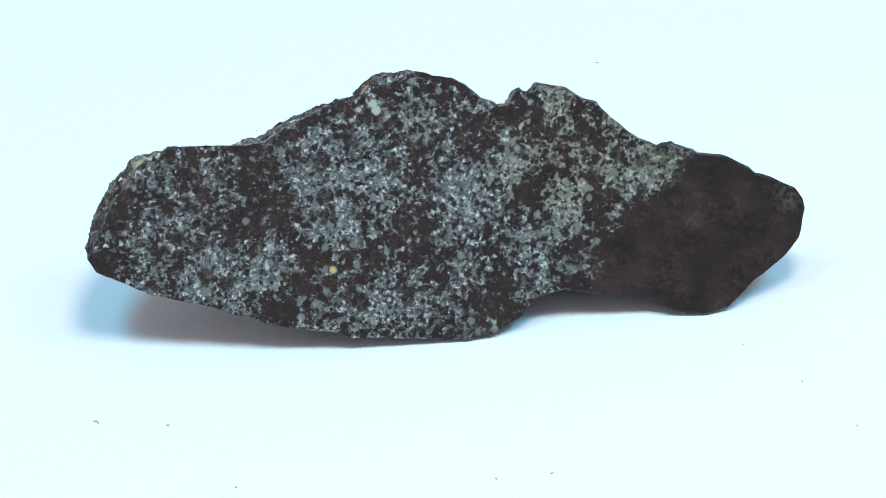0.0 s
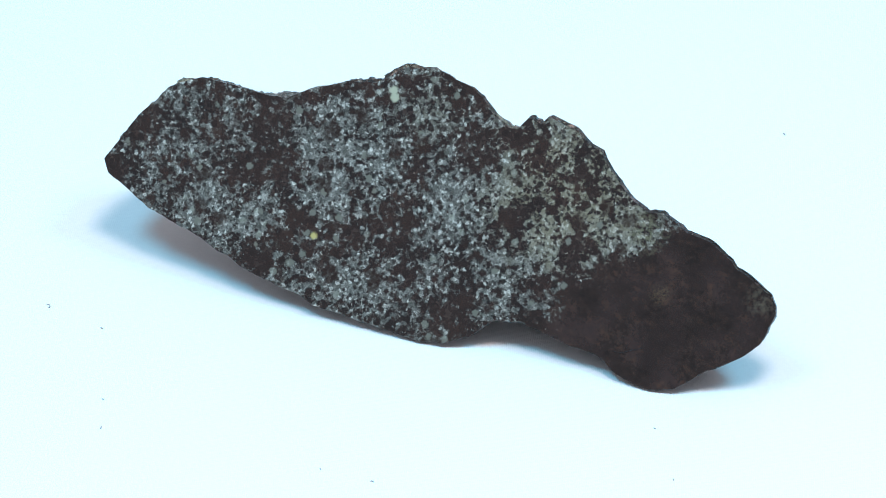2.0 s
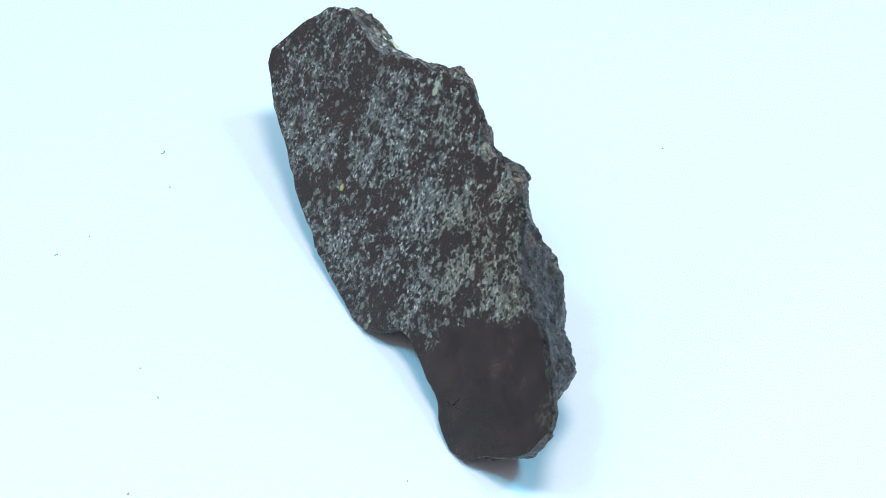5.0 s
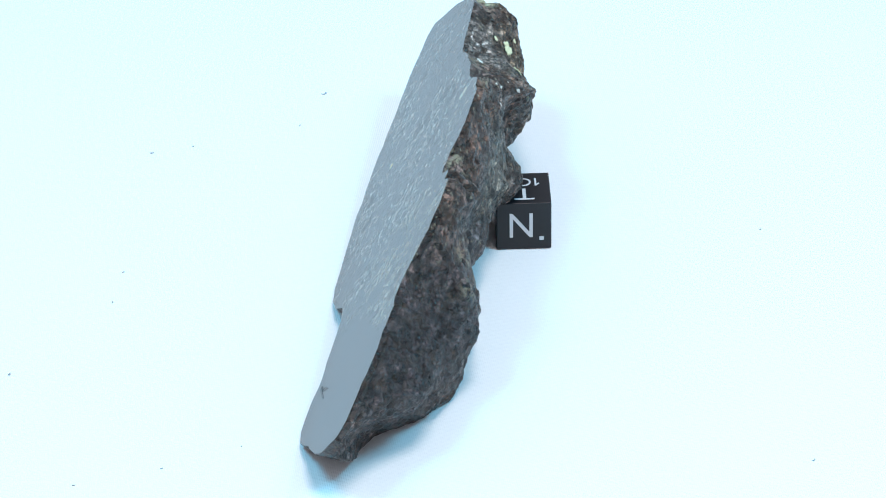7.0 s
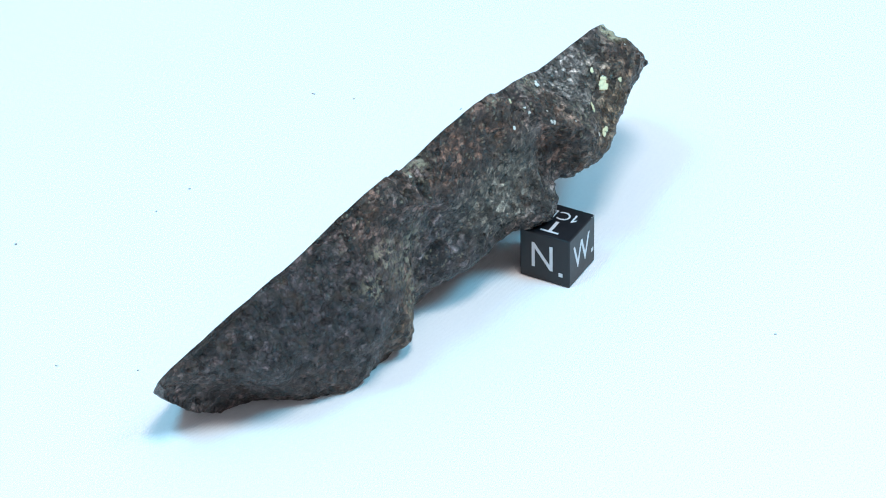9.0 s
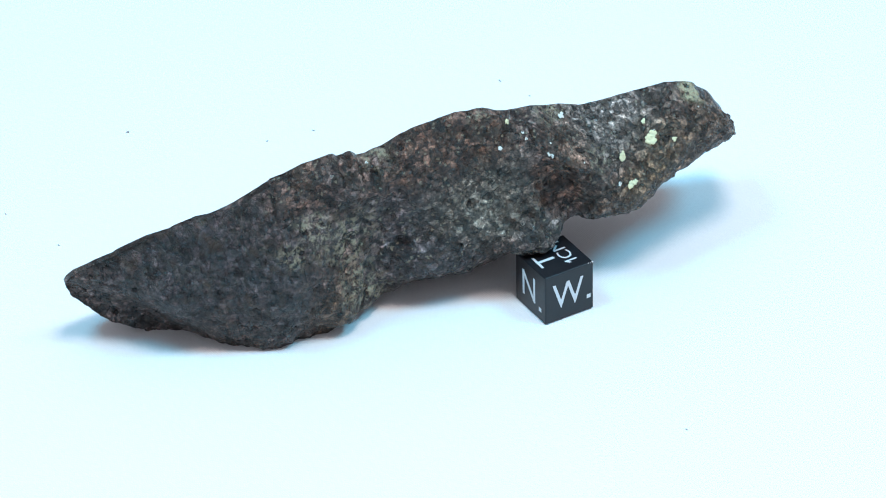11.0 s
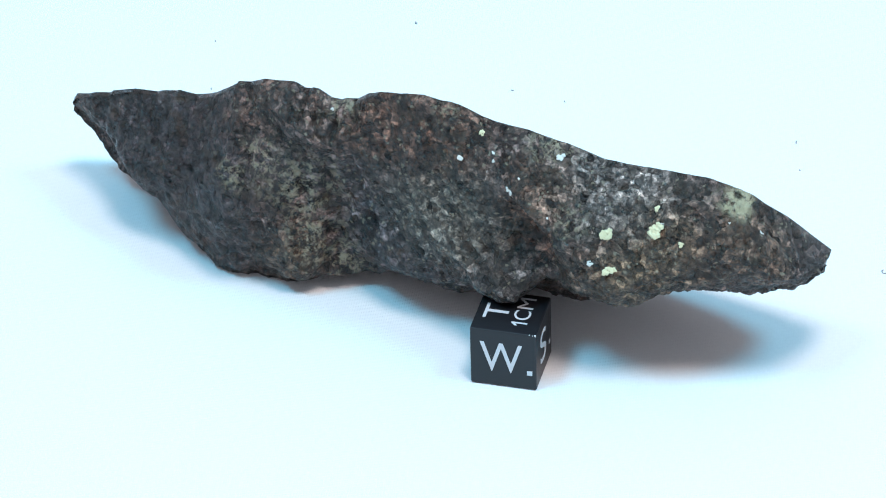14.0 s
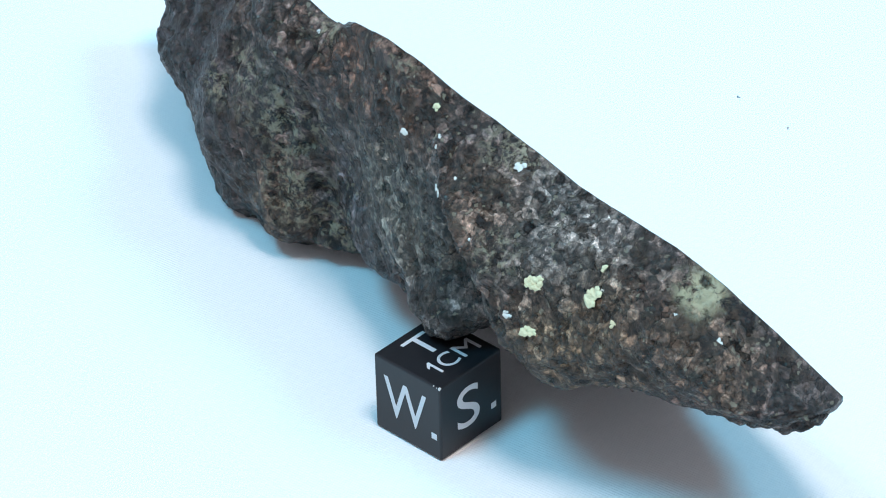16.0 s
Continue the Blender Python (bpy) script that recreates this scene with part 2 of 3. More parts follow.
def crust_material():
    m, t, s = material("weathered_crust")
    at = coords(t)
    warp = noise_tex(t, 120, 4, 0.6, 0, at)
    fine = noise_tex(t, 1300, 8, 0.75, 0.2, at)
    mid = noise_tex(t, 330, 7, 0.7, 0.4, at)
    wide = noise_tex(t, 75, 4, 0.6, 0.3, at)
    base = mixed(t, ramp(t, wide, (0.42, 0.0), (0.6, 1.0)), (0.066, 0.052, 0.050), (0.080, 0.048, 0.037))
    # dark violet-grey blunt end, grey-green middle, rusty thin end, brown ridge
    for u, v, w, size, c, much in BLUNT_TINTS + THIN_TINTS:
        base = mixed(t, maths(t, "MULTIPLY", spot(t, at, u, v, w, size, 0.6, warp), much), base, c)
    base = mixed(t, 1.0, base, ramp(t, mid, (0.38, 0.26), (0.5, 0.95), (0.63, 2.0)), "MULTIPLY")
    base = mixed(t, 1.0, base, ramp(t, fine, (0.35, 0.12), (0.5, 0.82), (0.65, 2.7)), "MULTIPLY")
    # chipped grains with dark joints
    shove = node(t, "ShaderNodeTexNoise", Scale=420.0, Detail=4.0, Roughness=0.65)
    t.links.new(at, shove.inputs["Vector"])
    moved = t.nodes.new("ShaderNodeVectorMath")
    moved.operation = "MULTIPLY_ADD"
    t.links.new(shove.outputs["Color"], moved.inputs[0])
    moved.inputs[1].default_value = (0.0022, 0.0022, 0.0022)
    t.links.new(at, moved.inputs[2])
    chips = cells(t, 800, "F1", moved.outputs[0])
    chip = t.nodes.new("ShaderNodeSeparateColor")
    t.links.new(chips.outputs["Color"], chip.inputs[0])
    joint = cells(t, 800, "DISTANCE_TO_EDGE", moved.outputs[0]).outputs["Distance"]
    calm = maths(t, "MAXIMUM", spot(t, at, 4.2, -0.7, 0.8, 1.9, 0.4, warp), spot(t, at, 2.5, -0.5, 1.8, 0.7, 0.5, warp))
    base = mixed(t, maths(t, "SUBTRACT", 0.85, maths(t, "MULTIPLY", calm, 0.3)), base, ramp(t, chip.outputs[0], (0.0, 0.24), (0.6, 0.80), (1.0, 2.7)), "MULTIPLY")
    base = mixed(t, 0.8, base, ramp(t, joint, (0.0, 0.25), (0.10, 1.0)), "MULTIPLY")
    # rust stains and pale crumbly veins
    base = mixed(t, maths(t, "MULTIPLY", ramp(t, noise_tex(t, 210, 5, 0.7, 0.6, at), (0.54, 0.0), (0.66, 1.0)), 0.35), base, (0.100, 0.062, 0.038))
    pale = ramp(t, noise_tex(t, 760, 8, 0.8, 0.4, at), (0.50, 0.0), (0.57, 1.0))
    where = None
    for u, v, w, size in ((1.17, 0.1, 1.08, 0.5), (1.83, 0.5, 0.96, 0.3), (2.3, 0.3, 1.25, 0.22), (0.55, 1.2, 0.15, 0.25), (1.1, -0.65, 1.65, 0.45), (0.72, -1.2, 1.6, 0.35),
                          (-3.3, 1.03, 1.15, 0.22), (-2.76, 1.22, 0.1, 0.3), (-1.2, 1.9, 0.2, 0.18)):
        k = spot(t, at, u, v, w, size, 0.7, warp)
        where = k if where is None else maths(t, "MAXIMUM", where, k)
    where = maths(t, "ADD", maths(t, "MULTIPLY", where, 0.62), 0.05)
    base = mixed(t, maths(t, "MULTIPLY", pale, where), base, (0.42, 0.40, 0.29))
    green = maths(t, "MULTIPLY", spot(t, at, -5.5, 0.72, 0.24, 0.26, 0.5, mid), ramp(t, noise_tex(t, 480, 6, 0.75, 0.5, at), (0.40, 0.0), (0.52, 0.95)))
    base = mixed(t, green, base, (0.46, 0.45, 0.31))
    base = mixed(t, 1.0, base, (1.02, 0.92, 0.86), "MULTIPLY")
    # tan speckles; they also stand in for small glints, put into the colour
    sparks = cells(t, 1500, "F1", moved.outputs[0])
    sepc = t.nodes.new("ShaderNodeSeparateColor")
    t.links.new(sparks.outputs["Color"], sepc.inputs[0])
    dot = maths(t, "MULTIPLY", maths(t, "LESS_THAN", maths(t, "ADD", sparks.outputs["Distance"], maths(t, "MULTIPLY", maths(t, "SUBTRACT", fine, 0.5), 1.2)), 0.36), maths(t, "GREATER_THAN", sepc.outputs[0], 0.86))
    base = mixed(t, maths(t, "MULTIPLY", maths(t, "MULTIPLY", dot, maths(t, "SUBTRACT", 1.0, calm)), 0.5), base, (0.36, 0.31, 0.22))
    # pits: dented by bump, with the shade inside them painted near-black
    holes = cells(t, 420, "F1", at)
    seph = t.nodes.new("ShaderNodeSeparateColor")
    t.links.new(holes.outputs["Color"], seph.inputs[0])
    hole = node(t, "ShaderNodeMapRange")
    for i, v2 in ((1, 0.30), (2, 0.16)):
        hole.inputs[i].default_value = v2
    t.links.new(maths(t, "ADD", holes.outputs["Distance"], maths(t, "MULTIPLY", maths(t, "SUBTRACT", fine, 0.5), 0.4)), hole.inputs[0])
    pit = maths(t, "MULTIPLY", hole.outputs[0], maths(t, "LESS_THAN", seph.outputs[1], 0.18))
    base = mixed(t, maths(t, "MULTIPLY", pit, 0.8), base, (0.014, 0.012, 0.012))
    t.links.new(base, s.inputs["Base Color"])
    t.links.new(ramp(t, chip.outputs[2], (0.0, 0.12), (1.0, 0.48)), s.inputs["Roughness"])
    nb = bump(t, s, mid, 0.35, 0.0006)
    nb = bump(t, s, ramp(t, joint, (0.0, 0.0), (0.2, 1.0)), 0.5, 0.00025, nb)
    nb = bump(t, s, chip.outputs[1], 0.5, 0.0002, nb)
    nb = bump(t, s, fine, 1.0, 0.0005, nb)
    bump(t, s, maths(t, "SUBTRACT", 1.0, pit), 0.6, 0.0004, nb)
    return m


def cloth_material():
    m, t, s = material("white_woven_cloth")
    at = coords(t)
    sep = t.nodes.new("ShaderNodeSeparateXYZ")
    wob = noise_tex(t, 60, 2, 0.5, 0, at)
    turn = node(t, "ShaderNodeVectorRotate", Angle=radians(38))
    turn.rotation_type = "Z_AXIS"
    t.links.new(at, turn.inputs["Vector"])
    t.links.new(turn.outputs[0], sep.inputs[0])
    pitch = 2 * math.pi / 0.00052
    ux = maths(t, "SINE", maths(t, "ADD", maths(t, "MULTIPLY", sep.outputs[0], pitch), maths(t, "MULTIPLY", wob, 9.0)))
    vy = maths(t, "SINE", maths(t, "ADD", maths(t, "MULTIPLY", sep.outputs[1], pitch), maths(t, "MULTIPLY", wob, -7.0)))
    weave = maths(t, "MULTIPLY", ux, vy)
    lint = noise_tex(t, 1500, 3, 0.6, 0, at)
    c = mixed(t, maths(t, "ADD", maths(t, "MULTIPLY", weave, 0.5), 0.5), (0.795, 0.795, 0.80), (0.81, 0.81, 0.81))
    c = mixed(t, ramp(t, lint, (0.45, 0.0), (0.75, 0.25)), c, (0.70, 0.70, 0.72))
    t.links.new(c, s.inputs["Base Color"])
    s.inputs["Roughness"].default_value = 0.9
    s.inputs["Specular IOR Level"].default_value = 0.2
    bump(t, s, maths(t, "ADD", weave, maths(t, "MULTIPLY", lint, 4.0)), 0.22, 0.0001)
    return m


def plain_material(name, a, b, rough, scale=300, relief=0.1, spec=0.5):
    m, t, s = material(name)
    n = noise_tex(t, scale, 5, 0.6)
    t.links.new(mixed(t, n, a, b), s.inputs["Base Color"])
    t.links.new(ramp(t, n, (0.3, rough * 0.9), (0.7, min(1, rough * 1.15))), s.inputs["Roughness"])
    s.inputs["Specular IOR Level"].default_value = spec
    bump(t, s, n, relief, 0.0002)
    return m


CUT = cut_face_material()
CRUST = crust_material()
CLOTH = cloth_material()
TABLE = plain_material("white_laminate", (0.72, 0.72, 0.72), (0.78, 0.78, 0.78), 0.5, 40)
BLACK = plain_material("black_plastic", (0.009, 0.009, 0.011), (0.016, 0.016, 0.019), 0.36, 900, 0.06, 0.4)
WHITE = plain_material("white_print", (0.55, 0.56, 0.58), (0.66, 0.67, 0.69), 0.5, 1500, 0.05)
CHIP = plain_material("bare_plastic", (0.5, 0.5, 0.5), (0.7, 0.68, 0.66), 0.6, 2000, 0.3)
YELLOW = plain_material("pale_yellow_mineral", (0.50, 0.46, 0.26), (0.80, 0.76, 0.52), 0.8, 1800, 0.6)
CHALK = plain_material("chalky_mineral", (0.50, 0.50, 0.46), (0.74, 0.73, 0.68), 0.8, 1800, 0.6)
LINT = plain_material("grey_lint", (0.26, 0.26, 0.28), (0.42, 0.42, 0.44), 0.9, 3000, 0.2)


# ---- geometry helpers ----
def mesh_of(bm, name, mat, smooth=False):
    me = bpy.data.meshes.new(name)
    bm.to_mesh(me)
    bm.free()
    me.materials.append(mat)
    for p in me.polygons:
        p.use_smooth = smooth
    return me


def part(name, bm, mat, parent=None, label="", smooth=False):
    ob = new(name, mesh_of(bm, name, mat, smooth))
    ob.parent = parent
    if label:
        tagged(ob, label)
    return ob


def fbm(p, octaves=4, gain=0.5):
    total, amp = 0.0, 1.0
    for _ in range(octaves):
        total += amp * noise.noise(p)
        p, amp = p * 2.03, amp * gain
    return total


def ease(x):
    x = min(1.0, max(0.0, x))
    return x * x * (3 - 2 * x)


# ---- setting ----
def table_top():
    bm = bmesh.new()
    bmesh.ops.create_circle(bm, cap_ends=True, segments=96, radius=1.2)
    top = bm.faces[:]
    out = bmesh.ops.extrude_face_region(bm, geom=top)
    for v in out["geom"]:
        if isinstance(v, bmesh.types.BMVert):
            v.co.z -= 0.03
    bmesh.ops.translate(bm, verts=bm.verts, vec=(0, 0, -0.012))
    bmesh.ops.recalc_face_normals(bm, faces=bm.faces)
    ob = part("table_top", bm, TABLE)
    return tagged(ob, "plain white laminate table under the cloth", "table top", kind="structure")


def cloth_height(x, y):
    r = math.hypot(x, y)
    far = ease((r - 0.075) / 0.08)
    return far * 0.0022 * (noise.noise(Vector((x * 14, y * 14, 3))) - 0.15) + 0.00004 * noise.noise(Vector((x * 160, y * 160, 7)))


def turntable_cloth():
    bm = bmesh.new()
    rings, segs, radius = 90, 144, 0.34
    rows = []
    for i in range(1, rings + 1):
        r = radius * (i / rings)
        rows.append([bm.verts.new((r * math.cos(a), r * math.sin(a), cloth_height(r * math.cos(a), r * math.sin(a))))
                     for a in (2 * math.pi * k / segs for k in range(segs))])
    middle = bm.verts.new((0, 0, 0))
    hem = [bm.verts.new((v.co.x * 1.004, v.co.y * 1.004, -0.0118)) for v in rows[-1]]
    rows.append(hem)
    for k in range(segs):
        bm.faces.new((middle, rows[0][k], rows[0][(k + 1) % segs]))
    for a, b in zip(rows, rows[1:]):
        for k in range(segs):
            bm.faces.new((a[k], b[k], b[(k + 1) % segs], a[(k + 1) % segs]))
    ob = part("turntable_cloth", bm, CLOTH, smooth=True)
    return tagged(ob, "white woven cotton cloth over a slowly turning round turntable", "cloth")


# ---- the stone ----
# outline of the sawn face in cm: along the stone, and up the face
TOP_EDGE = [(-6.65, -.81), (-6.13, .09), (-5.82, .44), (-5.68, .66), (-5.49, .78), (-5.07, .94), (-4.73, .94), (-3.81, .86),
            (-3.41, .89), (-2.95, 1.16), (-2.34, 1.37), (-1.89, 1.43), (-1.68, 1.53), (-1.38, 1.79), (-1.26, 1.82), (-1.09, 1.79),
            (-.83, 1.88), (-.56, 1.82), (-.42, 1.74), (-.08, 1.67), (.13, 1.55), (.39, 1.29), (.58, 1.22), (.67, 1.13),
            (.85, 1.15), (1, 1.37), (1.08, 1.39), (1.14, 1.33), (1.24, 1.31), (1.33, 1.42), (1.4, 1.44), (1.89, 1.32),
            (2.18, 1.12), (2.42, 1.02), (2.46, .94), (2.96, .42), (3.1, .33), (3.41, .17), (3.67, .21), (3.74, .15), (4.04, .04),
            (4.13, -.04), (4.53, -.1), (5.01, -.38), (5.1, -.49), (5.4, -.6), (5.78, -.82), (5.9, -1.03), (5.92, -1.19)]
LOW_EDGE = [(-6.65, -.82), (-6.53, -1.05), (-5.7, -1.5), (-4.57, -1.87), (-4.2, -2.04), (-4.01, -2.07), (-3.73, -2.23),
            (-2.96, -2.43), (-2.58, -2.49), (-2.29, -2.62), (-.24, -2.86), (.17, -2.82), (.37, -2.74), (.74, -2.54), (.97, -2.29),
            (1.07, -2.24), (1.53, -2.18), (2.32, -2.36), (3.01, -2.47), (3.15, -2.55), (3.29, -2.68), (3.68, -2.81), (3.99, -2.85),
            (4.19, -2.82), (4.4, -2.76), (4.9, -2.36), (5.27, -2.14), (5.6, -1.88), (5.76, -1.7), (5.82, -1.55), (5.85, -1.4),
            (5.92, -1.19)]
# thickness behind the face at stations along the stone, from the low edge up to the top edge; how far the back rises past the top edge
UP = (0.0, 0.1, 0.28, 0.46, 0.64, 0.82, 0.97)
THIN_END = [(-6.8, .04, .07, .1, .1, .02, .02, -.03), (-6.4, .6, .53, .56, .77, .93, 1.08, .4),
            (-5.4, .8, .95, 1.15, 1.22, 1.18, .94, .07), (-4.2, .75, .99, 1.26, 1.81, 1.7, .57, .01),
            (-3.4, 1.01, 1.04, 1.2, 1.76, 1.78, 1.59, .15), (-2.6, 1.21, 1.21, 1.17, 1.67, .93, 1.2, .09),
            (-1.8, 1.03, 1.49, 1.76, 1.85, 1.2, .38, .22), (-1, .77, 1.77, 1.8, 1.49, .62, .21, .12)]
BLUNT_END = [(-.2, .61, 1.51, 1.85, 1.13, .93, .2, -.03), (.6, .87, 1.7, 1.34, 1.04, .83, .78, -.03),
             (1.3, 1.78, 2.3, 1.84, 1.1, .72, .69, .02), (1.9, 2.15, 1.84, 1.81, 1.59, .72, .26, -.03),
             (2.7, 1.93, 2.25, 1.94, 1.85, 1.47, .25, .02), (3.5, .92, 1.57, 1.78, 1.49, 1.21, .35, .02),
             (4.3, .98, .84, .95, 1.29, 1.3, .28, -.03), (5.1, .8, .5, .42, .52, .45, .2, -.03)]
THICK = THIN_END + BLUNT_END
# frame of the stone on the turntable: along, up the face, away from the face, and the face's middle in cm
STONE = Matrix(((0.145, 0.528, 0.837, -0.012 * CM), (0.989, -0.081, -0.120, -0.568 * CM), (0.004, 0.845, -0.535, 2.49 * CM), (0, 0, 0, 1)))


def between(table, u):
    us = [p[0] for p in table]
    return [float(np.interp(u, us, [p[k] for p in table])) for k in range(1, len(table[0]))]


def jag(u, v, w):
    """Small raggedness of the stone's outline."""
    rag = max(0.0, min(1.0, (u + 6.65) * 3, (5.92 - u) * 3))
    return rag * 0.024 * fbm(Vector((u * 2.9 + 0.37, v * 2.9, w * 2.9 + 2.0)), 4, 0.45)


def rim(u):
    """How far the worn top edge of the sawn face falls back."""
    return 0.03 + 0.09 * min(1.0, max(0.0, (u + 0.2) / 0.5))


def worn(u):
    """How wide the worn rim is, seen from before the face."""
    return 0.55 * (rim(u) - 0.03)


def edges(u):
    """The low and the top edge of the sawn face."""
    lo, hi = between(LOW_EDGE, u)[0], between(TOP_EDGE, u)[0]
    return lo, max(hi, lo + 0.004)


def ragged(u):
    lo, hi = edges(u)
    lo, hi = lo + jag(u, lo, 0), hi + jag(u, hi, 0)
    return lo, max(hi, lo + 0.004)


LUMPS = [(-2.15, -0.34, 0.42, 0.40), (-2.5, -0.30, 0.30, 0.24), (1.9, -1.25, 0.5, 0.08), (-0.9, 1.0, 0.5, 0.08), (2.3, -0.45, 0.35, 0.08), (-3.9, 0.3, 0.6, 0.06),
         (-1.6, 0.45, 0.35, -0.12), (0.9, -0.9, 0.4, -0.10), (-4.7, -0.5, 0.5, -0.06), (3.1, -0.2, 0.5, -0.06), (-2.9, 0.05, 0.2, -0.14), (-2.4, 0.22, 0.14, -0.16), (-2.0, 0.16, 0.14, -0.14), (-1.26, 1.18, 0.12, -0.14), (-0.51, 1.33, 0.10, -0.08), (0.18, -0.34, 0.12, -0.1), (-1.08, -0.65, 0.07, -0.12),
         (-1.75, 0.05, 0.12, -0.12), (1.0, -1.2, 0.15, -0.16), (0.4, 0.5, 0.2, -0.1), (-2.75, -0.35, 0.15, -0.2)]


def smooth_step(x):
    x = np.clip(x, 0.0, 1.0)
    return x * x * (3 - 2 * x)


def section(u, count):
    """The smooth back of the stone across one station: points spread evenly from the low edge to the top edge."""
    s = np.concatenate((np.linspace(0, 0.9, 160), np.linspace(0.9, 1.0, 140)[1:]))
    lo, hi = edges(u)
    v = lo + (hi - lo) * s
    w = np.zeros_like(s)
    rise = 0.0
    for du, weight in ((-0.22, 0.25), (0, 0.5), (0.22, 0.25)):
        *row, past = between(THICK, u + du)
        rise += weight * past
        w += weight * np.interp(s, UP + (1.0,), [0.03] + row + [0.03 + row[-1] * 0.25])
    w = np.convolve(np.pad(w, 6, mode="edge"), np.ones(13) / 13, mode="valid")
    if u > 5.0:
        w *= ease((5.92 - u) / 0.9) * 0.75 + 0.25
    inner = np.minimum(1.0, 8 * s * (1 - s))
    for lu, lv, size, much in LUMPS:
        w += much * np.exp(-((u - lu) ** 2 + (v - lv) ** 2) / size ** 2) * inner
    v = v + rise * smooth_step((s - 0.72) / 0.2) * (1 - smooth_step((s - 0.985) / 0.015))
    v, w = np.append(v, hi), np.append(w, rim(u))
    run = np.concatenate(([0.0], np.cumsum(np.hypot(np.diff(v), np.diff(w)))))
    at = np.linspace(0, run[-1], count)
    return np.stack((np.full(count, u), np.interp(at, run, v), np.interp(at, run, w)), 1)


def crust_point(p, normal):
    """Weathered relief on the smooth form: hollows, ridges, grain and pits."""
    u, v, w = p
    deep = ease((w - 0.03) / 0.3)
    q = p * 1.3
    big = fbm(q * 0.9 + Vector((5, 2, 8)), 3, 0.5)
    ridge = abs(fbm(q * 1.6 + Vector((1, 6, 3)), 3, 0.55))
    small = fbm(q * 5.0 + Vector((3, 1, 1)), 5, 0.66)
    pits = max(0.0, noise.noise(q * 5.2 + Vector((9, 9, 1))) - 0.48)
    rough = 0.018 + 0.010 * ease((-1.5 - u) / 1.5)
    wrinkle = abs(noise.noise(q * 4.2 + Vector((2, 8, 5)))) + 0.3 * abs(noise.noise(q * 9.0))
    lift = deep * (-0.05 * (wrinkle - 0.3) * (0.45 + 0.55 * ease((-1.0 - u) / 1.5)) + 0.035 * big - 0.08 * (ridge - 0.2) + rough * small - 0.16 * pits)
    p = p + normal * lift
    p.y += jag(u, v, w) * (1 - 0.6 * deep)
    p.z = max(p.z, 0.022)
    z = 2.49 + 0.845 * p.y - 0.535 * p.z
    if z < 0.010:
        p.z = max(0.022, p.z - (0.010 - z) / 0.535)
        z = 2.49 + 0.845 * p.y - 0.535 * p.z
        if z < 0.003:
            p.y += (0.003 - z) / 0.845
    return p


def mineral(stone, where, normal, size, mat, rng):
    """A crumbly grain cluster grown on the crust; cm."""
    bm = bmesh.new()
    side_a = normal.orthogonal().normalized()
    side_b = normal.cross(side_a)
    count = 3 if size < 0.035 else 9 if size < 0.09 else 26
    for k in range(count):
        r = size * math.sqrt(rng.random()) * 0.8
        a = rng.random() * 6.283
        at = where + side_a * (r * math.cos(a)) + side_b * (r * math.sin(a) * 0.8)
        grain = size * (0.55 if count == 3 else 0.42 if count == 9 else 0.26) * (0.6 + 0.7 * rng.random())
        made = bmesh.ops.create_icosphere(bm, subdivisions=1, radius=1.0)["verts"]
        for v in made:
            c = v.co * (0.75 + 0.5 * rng.random())
            v.co = at + side_a * (c.x * grain) + side_b * (c.y * grain) + normal * (c.z * grain * 0.5 + 0.008 + 0.05 * size)
    for v in bm.verts:
        v.co = Vector((-v.co.x, v.co.y, v.co.z)) * CM
    bmesh.ops.recalc_face_normals(bm, faces=bm.faces)
    return part("mineral_crust", bm, mat, stone, "crumbly pale mineral crust on the stone")


# along, up the face, behind the face, size in cm; the kind of mineral
GROWTHS = [(-3.87, .88, 1.18, .12, 0), (-4.48, .86, .97, .15, 0), (-3.68, .67, 1.59, .06, 1), (-3.91, .55, 1.65, .08, 0),
           (-4.03, .6, 1.54, .06, 0), (-4.45, .84, .61, .06, 0), (-4.91, .72, 1.04, .06, 0), (-4.58, .79, .79, .03, 1),
           (-1.76, 1.56, .29, .06, 0), (-2.04, 1.46, .52, .04, 1), (-2.04, 1.44, .63, .03, 1), (-2.33, 1.37, 1.02, .045, 1),
           (-2.42, 1.38, 1.04, .05, 1), (-1.56, 1.59, .81, .05, 1), (-2.9, 1.19, .26, .07, 1), (-5.87, .45, .53, .05, 1),
           (-5.59, .72, .59, .03, 1), (.75, 1.14, .22, .03, 1), (-2.45, 1.33, .8, .025, 1), (-3.0, 1.08, 1.23, .03, 1)]


